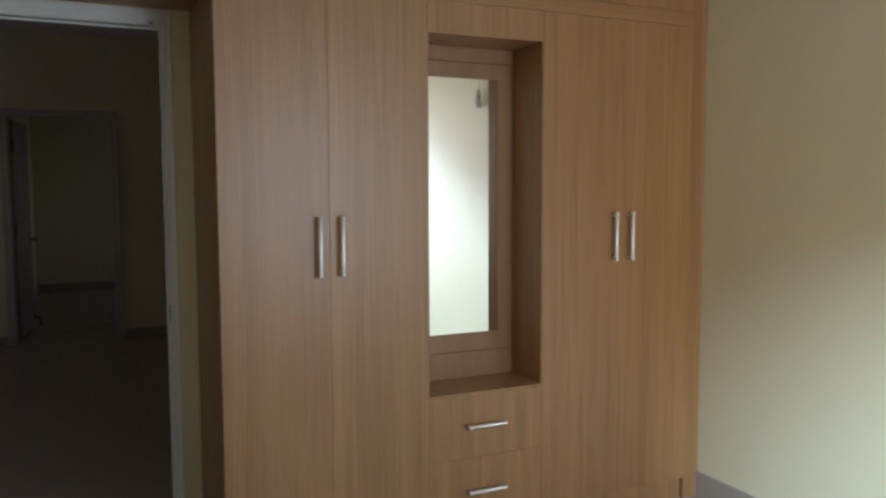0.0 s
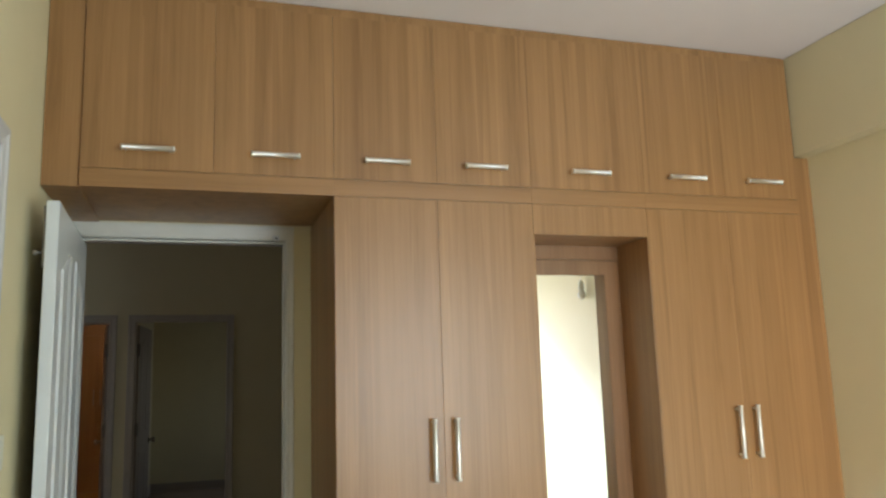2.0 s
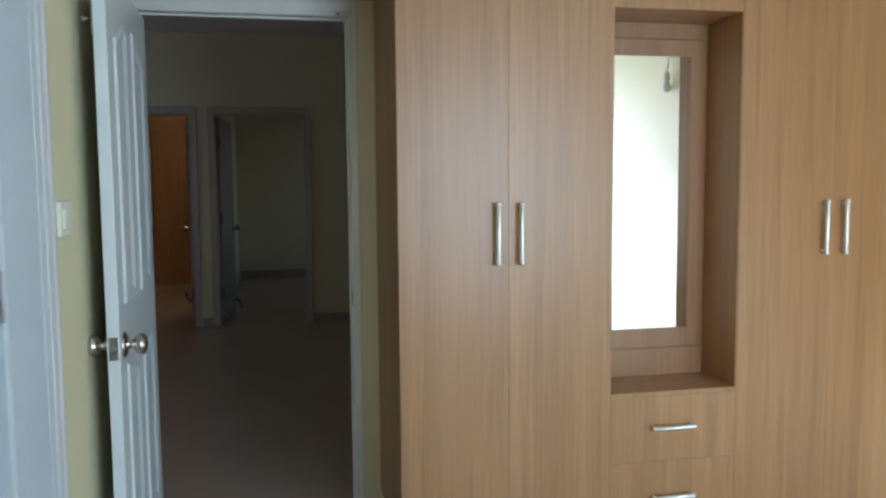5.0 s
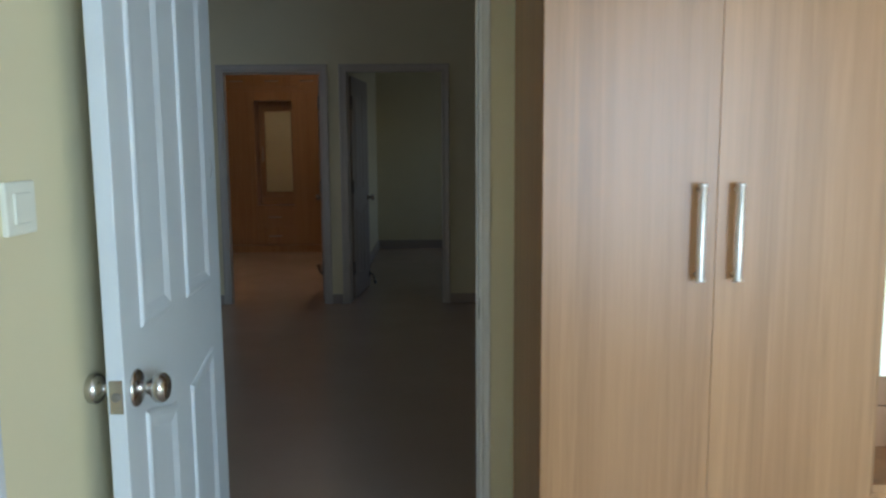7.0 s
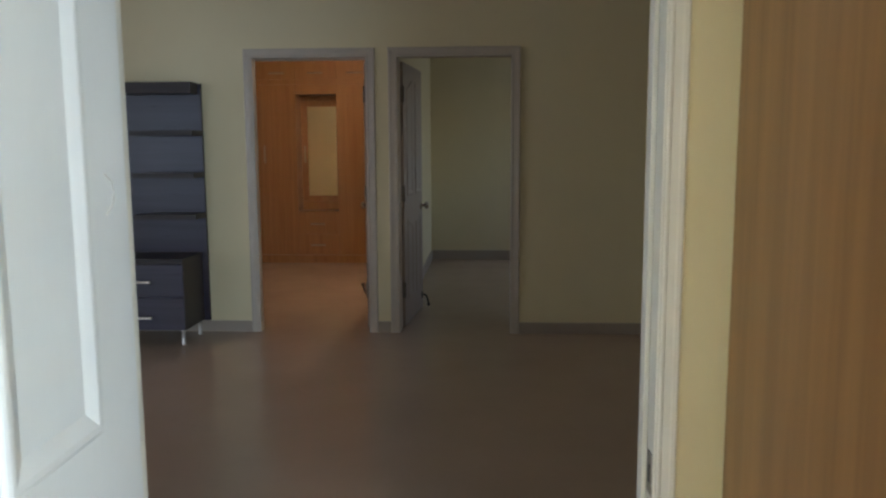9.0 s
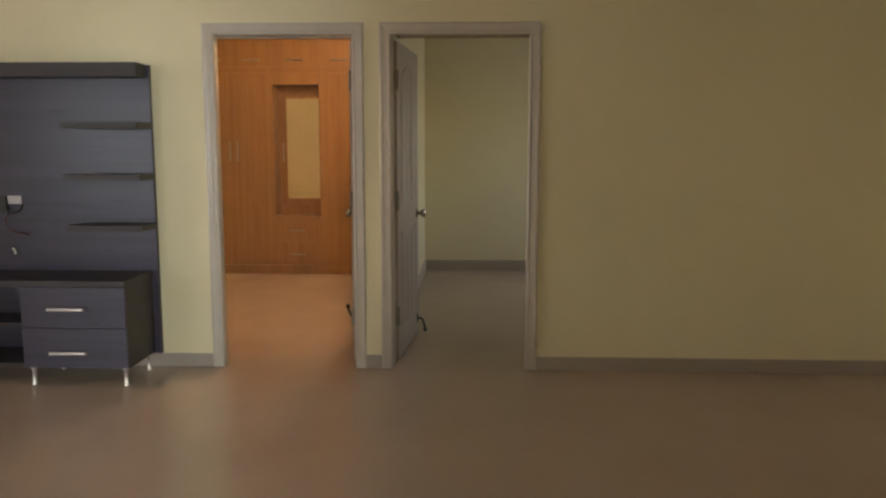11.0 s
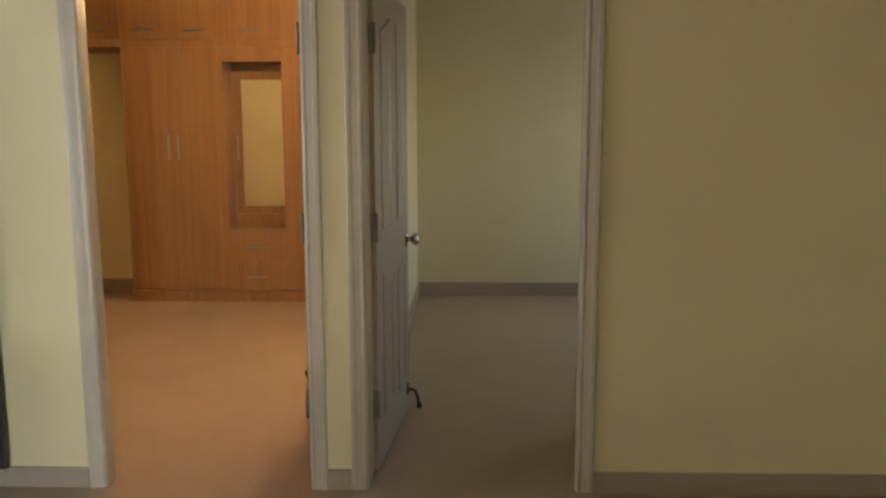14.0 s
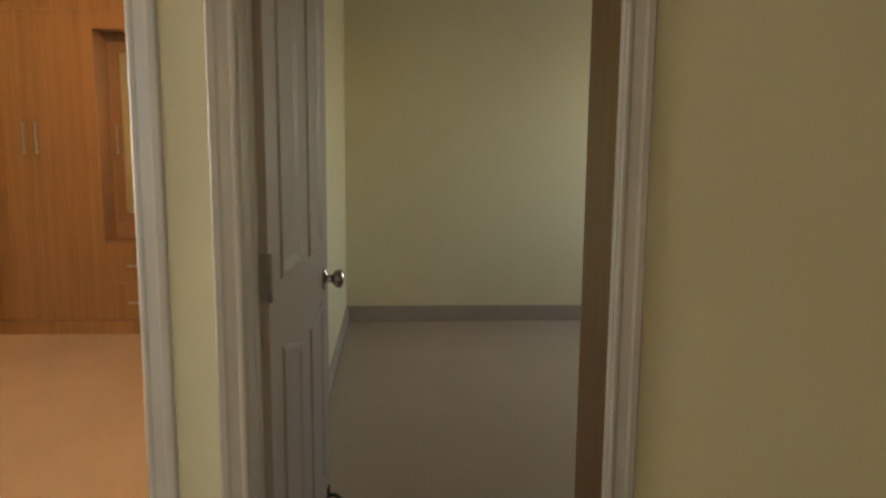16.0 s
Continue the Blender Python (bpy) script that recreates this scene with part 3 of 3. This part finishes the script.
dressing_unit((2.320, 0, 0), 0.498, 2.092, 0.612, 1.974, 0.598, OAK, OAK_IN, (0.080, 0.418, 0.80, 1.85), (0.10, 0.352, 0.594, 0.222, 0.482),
              "oak laminate dressing unit with mirrored niche and two drawers", AW, False)
tall_cabinet((2.818, 0, 0), 0.754, 0.384, 2.092, 0.598, OAK, 1.200, 0.205, "two-door oak laminate wardrobe cabinet beside the wall", AW)
lz, lh = 2.155, H - 2.155 - 0.003
loft_cabinet((0.735, 0, lz), 0.825, (0.415,), lh, 0.598, OAK, 0.067, 0.168, "oak laminate loft cupboard bridging the doorway", AW)
loft_cabinet((1.560, 0, lz), 0.760, (0.382,), lh, 0.598, OAK, 0.067, 0.168, "oak laminate loft cupboard under the ceiling", AW)
loft_cabinet((2.320, 0, lz), 0.498, (), lh, 0.598, OAK, 0.067, 0.168, "single-door oak laminate loft cupboard over the mirror niche", AW)
loft_cabinet((2.818, 0, lz), 0.754, (0.384,), lh, 0.598, OAK, 0.067, 0.172, "oak laminate loft cupboard under the ceiling", AW)
fil = thing("filler_panel", (0.622, 0, 2.093), "narrow oak laminate filler strip against the wall", "filler panel")
part("panel", block((0, 0.012, 0), (0.1115, 0.030, H - 2.097), 0.001), OAK, fil)
part("soffit", block((0, 0.031, 0.0), (0.1115, 0.597, 0.018)), OAK, fil)
fil = thing("filler_panel", (3.574, 0, 0), "narrow oak laminate filler strip against the wall", "filler panel")
part("panel", block((0, 0.012, 0.0), (0.085, 0.030, 2.349), 0.001), OAK, fil)
part("upper_panel", block((0, 0.012, 2.350), (0.013, 0.030, H - 0.004), 0.001), OAK, fil)

CG = "fitted wardrobe in the empty room"
CY = 5.95
cab = tall_cabinet(pose(CW + 0.019 + 0.760, CY, 0, 0, 0, 180), 0.760, 0.380, 2.117, 0.515, OAK, 1.20, 0.215, "oak laminate wardrobe cabinet beside the doorway of the empty room", CG)
part("end_panel", block((0.761, 0.0, 0.0), (0.779, CY - HALL_Y1 - 0.034, 2.117), 0.001), OAK, cab)
lz3 = 2.117 + 0.0625
loft = loft_cabinet(pose(CW + 0.019, CY, lz3, 0, 0, 180), 0.97, (0.485,), H - lz3 - 0.003, 0.515, OAK, 0.067, 0.168, "oak laminate loft cupboard over the doorway of the empty room", CG)
part("soffit", block((0.02, 0.027, -0.0612), (0.94, CY - HALL_Y1 - 0.034, -0.0555), 0.0005), OAK, loft)

BW = "fitted wardrobe in the warm lit room"
FY = 8.86
tall_cabinet((-1.925, FY, 0), 0.849, 0.425, 2.150, 0.49, TEAK, 1.325, 0.205, "two-door teak laminate wardrobe cabinet in warm light", BW)
dressing_unit((-1.076, FY, 0), 0.499, 2.150, 0.635, 2.031, 0.49, TEAK, TEAK, (0.090, 0.448, 0.81, 1.90), (0.10, 0.352, 0.617, 0.222, 0.480),
              "teak laminate dressing unit with mirrored niche and two drawers", BW, True)
tall_cabinet((-0.577, FY, 0), 0.86, 0.43, 2.150, 0.49, TEAK, 1.325, 0.205, "two-door teak laminate wardrobe cabinet beside the wall", BW)
lz2, lh2 = 2.213, H - 2.213 - 0.003
loft_cabinet((-2.775, FY, lz2), 0.85, (0.425,), lh2, 0.49, TEAK, 0.070, 0.18, "teak laminate loft cupboard bridging a recess", BW)
loft_cabinet((-1.925, FY, lz2), 0.849, (0.425,), lh2, 0.49, TEAK, 0.070, 0.18, "teak laminate loft cupboard under the ceiling", BW)
loft_cabinet((-1.076, FY, lz2), 0.499, (), lh2, 0.49, TEAK, 0.070, 0.18, "single-door teak laminate loft cupboard over the niche", BW)
loft_cabinet((-0.577, FY, lz2), 0.86, (0.43,), lh2, 0.49, TEAK, 0.070, 0.18, "teak laminate loft cupboard under the ceiling", BW)
fil = thing("filler_panel", (0.285, FY, 0), "narrow teak laminate filler strip against the wall", "filler panel")
part("panel", block((0, 0.012, 0), (0.088, 0.030, H - 0.004), 0.001), TEAK, fil)


# ---- television unit in the hall ----
def tv_unit():
    t = thing("tv_unit", (-0.925, 4.80, 0), "dark wenge television wall unit with shelves and drawers", "tv unit")
    L, back = 2.05, 0.385
    # pedestals hold two drawers each; the open bay lies between them
    for x1 in (0.0, -L + 0.615):
        x0 = x1 - 0.615
        for lo, hi in ((x0, x0 + 0.018), (x1 - 0.018, x1)):
            part("side_panel", block((lo, 0.02, 0.11), (hi, back, 0.588), 0.001), WENGE_DARK, t)
        part("bottom_panel", block((x0 + 0.0185, 0.02, 0.11), (x1 - 0.0185, back, 0.128)), WENGE_DARK, t)
        part("back_panel", block((x0 + 0.0185, back - 0.01, 0.1285), (x1 - 0.0185, back, 0.588)), WENGE_DARK, t)
        for z0, z1, hz in ((0.112, 0.347, 0.205), (0.350, 0.586, 0.462)):
            d = part("drawer", block((x0 + 0.002, 0, z0), (x1 - 0.002, 0.0185, z1), 0.0015), WENGE, t)
            bm = bar_handle(0.215, False)
            bmesh.ops.translate(bm, verts=bm.verts, vec=((x0 + x1) / 2 - 0.03, 0, hz))
            part("handle", bm, STEEL, d, "slim steel bar handle")
        for lx, ly in ((x0 + 0.04, 0.035), (x1 - 0.03, 0.035), (x0 + 0.04, back - 0.03), (x1 - 0.03, back - 0.03)):
            part("leg", lathe([(0.011, 0.0), (0.015, 0.004), (0.015, 0.010), (0.011, 0.016), (0.0125, 0.095), (0.022, 0.100), (0.022, 0.1095)], "z", (lx, ly, 0), 16), STEEL, t, "chrome tapered leg")
    part("bay_floor", block((-L + 0.6155, 0.02, 0.11), (-0.6155, back, 0.134), 0.001), WENGE_DARK, t)
    part("bay_shelf", block((-L + 0.6155, 0.10, 0.335), (-0.6155, back, 0.353), 0.001), WENGE_DARK, t)
    part("bay_back", block((-L + 0.6155, back - 0.01, 0.134), (-0.6155, back - 0.002, 0.588)), WENGE, t)
    part("top", block((-L - 0.004, -0.006, 0.589), (0.004, back + 0.004, 0.625), 0.002), WENGE_DARK, t)
    part("wall_panel", block((-L - 0.02, back + 0.005, 0.10), (0.038, back + 0.030, 1.868), 0.0015), WENGE, t)
    part("edge_band", block((0.0385, back + 0.0055, 0.10), (0.041, back + 0.030, 1.868)), WENGE_DARK, t)
    part("batten", block((-L + 0.03, back + 0.031, 0.20), (-0.02, back + 0.0725, 1.80)), WENGE_DARK, t)
    part("header", block((-L - 0.02, back - 0.135, 1.790), (0.020, back + 0.0045, 1.872), 0.002), WENGE_DARK, t)
    for x0, x1 in ((-0.415, 0.040), (-L - 0.015, -L + 0.44)):
        for z in (0.905, 1.205, 1.508):
            bm = bmesh.new()
            # a shelf board with one clipped front corner
            near, far = (x0, x1) if x0 > -1 else (x1, x0)
            k = 0.10 if x0 > -1 else -0.10
            pts = [(near, back - 0.20), (near, back - 0.19), (near + k * 0.7, back + 0.0045), (far, back + 0.0045), (far, back - 0.20)]
            lo = [bm.verts.new((x, y, z - 0.018)) for x, y in pts]
            hi = [bm.verts.new((x, y, z + 0.018)) for x, y in pts]
            for i in range(len(pts)):
                j = (i + 1) % len(pts)
                bm.faces.new((lo[i], lo[j], hi[j], hi[i]))
            bm.faces.new(lo[::-1])
            bm.faces.new(hi)
            part("shelf", bm, WENGE_DARK, t)
    return t


tv_unit()
so = thing("socket_box", (-1.80, 5.190, 1.03), "open black and white socket box with loose wires", "socket")
part("box", block((-0.075, -0.022, -0.052), (0.0, 0.0, 0.052), 0.003), RUBBER, so, "open black wiring box")
part("plate", block((0.003, -0.016, 0.005), (0.092, 0.0, 0.055), 0.003), SOCKET, so, "pale socket plate")
part("wire", tube([(-0.01, -0.02, -0.03), (0.03, -0.035, -0.05), (0.09, -0.03, -0.03), (0.10, -0.02, 0.0)], 0.0045), RUBBER, so)
part("wire", tube([(0.03, -0.03, -0.045), (-0.005, -0.04, -0.085), (0.0, -0.04, -0.13), (0.04, -0.045, -0.165), (0.10, -0.04, -0.18), (0.135, -0.035, -0.185)], 0.004), RED, so, "dark red wire")
part("wire_end", tube([(0.02, -0.02, -0.265), (0.03, -0.02, -0.285), (0.035, -0.02, -0.305)], 0.006), SWITCH, so)

# ---- small fittings ----
sw = thing("light_switch", (0.62, -0.372, 1.290), "ivory light switch plate on the cream wall", "switch")
part("plate", block((-0.001, -0.048, -0.045), (0.010, 0.048, 0.045), 0.004), SWITCH, sw)
part("rocker", block((0.009, -0.026, -0.026), (0.0145, 0.026, 0.026), 0.002), SWITCH, sw)

lamp = thing("lamp_holder", (3.66, -1.68, 2.045), "bare bulb holder hanging by its wire on the wall", "lamp")
part("wire", tube([(-0.004, 0, 0.26), (-0.012, 0.004, 0.18), (-0.022, -0.004, 0.10), (-0.03, 0, 0.03)], 0.004), SWITCH, lamp)
part("rose", lathe([(0.030, -0.001), (0.030, -0.006), (0.018, -0.014), (0.006, -0.016)], "x", (0, 0, 0.26), 18), SWITCH, lamp)
part("holder", lathe([(0.008, 0.03), (0.020, 0.02), (0.022, -0.02), (0.026, -0.03)], "z", (-0.033, 0, 0.0), 18), SWITCH, lamp)
part("bulb", lathe([(0.012, -0.03), (0.014, -0.038), (0.028, -0.060), (0.030, -0.072), (0.024, -0.090), (0.008, -0.099)], "z", (-0.033, 0, 0.0), 18), BULB, lamp, "unlit clear bulb")

bl = thing("wall_bulb", (0.375, 7.10, 2.50), "burning warm bulb on a small wall holder", "lamp")
part("holder", lathe([(0.035, 0.001), (0.035, -0.008), (0.020, -0.014), (0.020, -0.035)], "x", (0, 0, 0), 18), SWITCH, bl)
part("bulb", lathe([(0.010, -0.035), (0.014, -0.040), (0.022, -0.052), (0.022, -0.058), (0.014, -0.066), (0.005, -0.069)], "x", (0, 0, 0), 18),
     glow_material("warm_bulb_glass", (1.0, 0.6, 0.25), 10), bl)
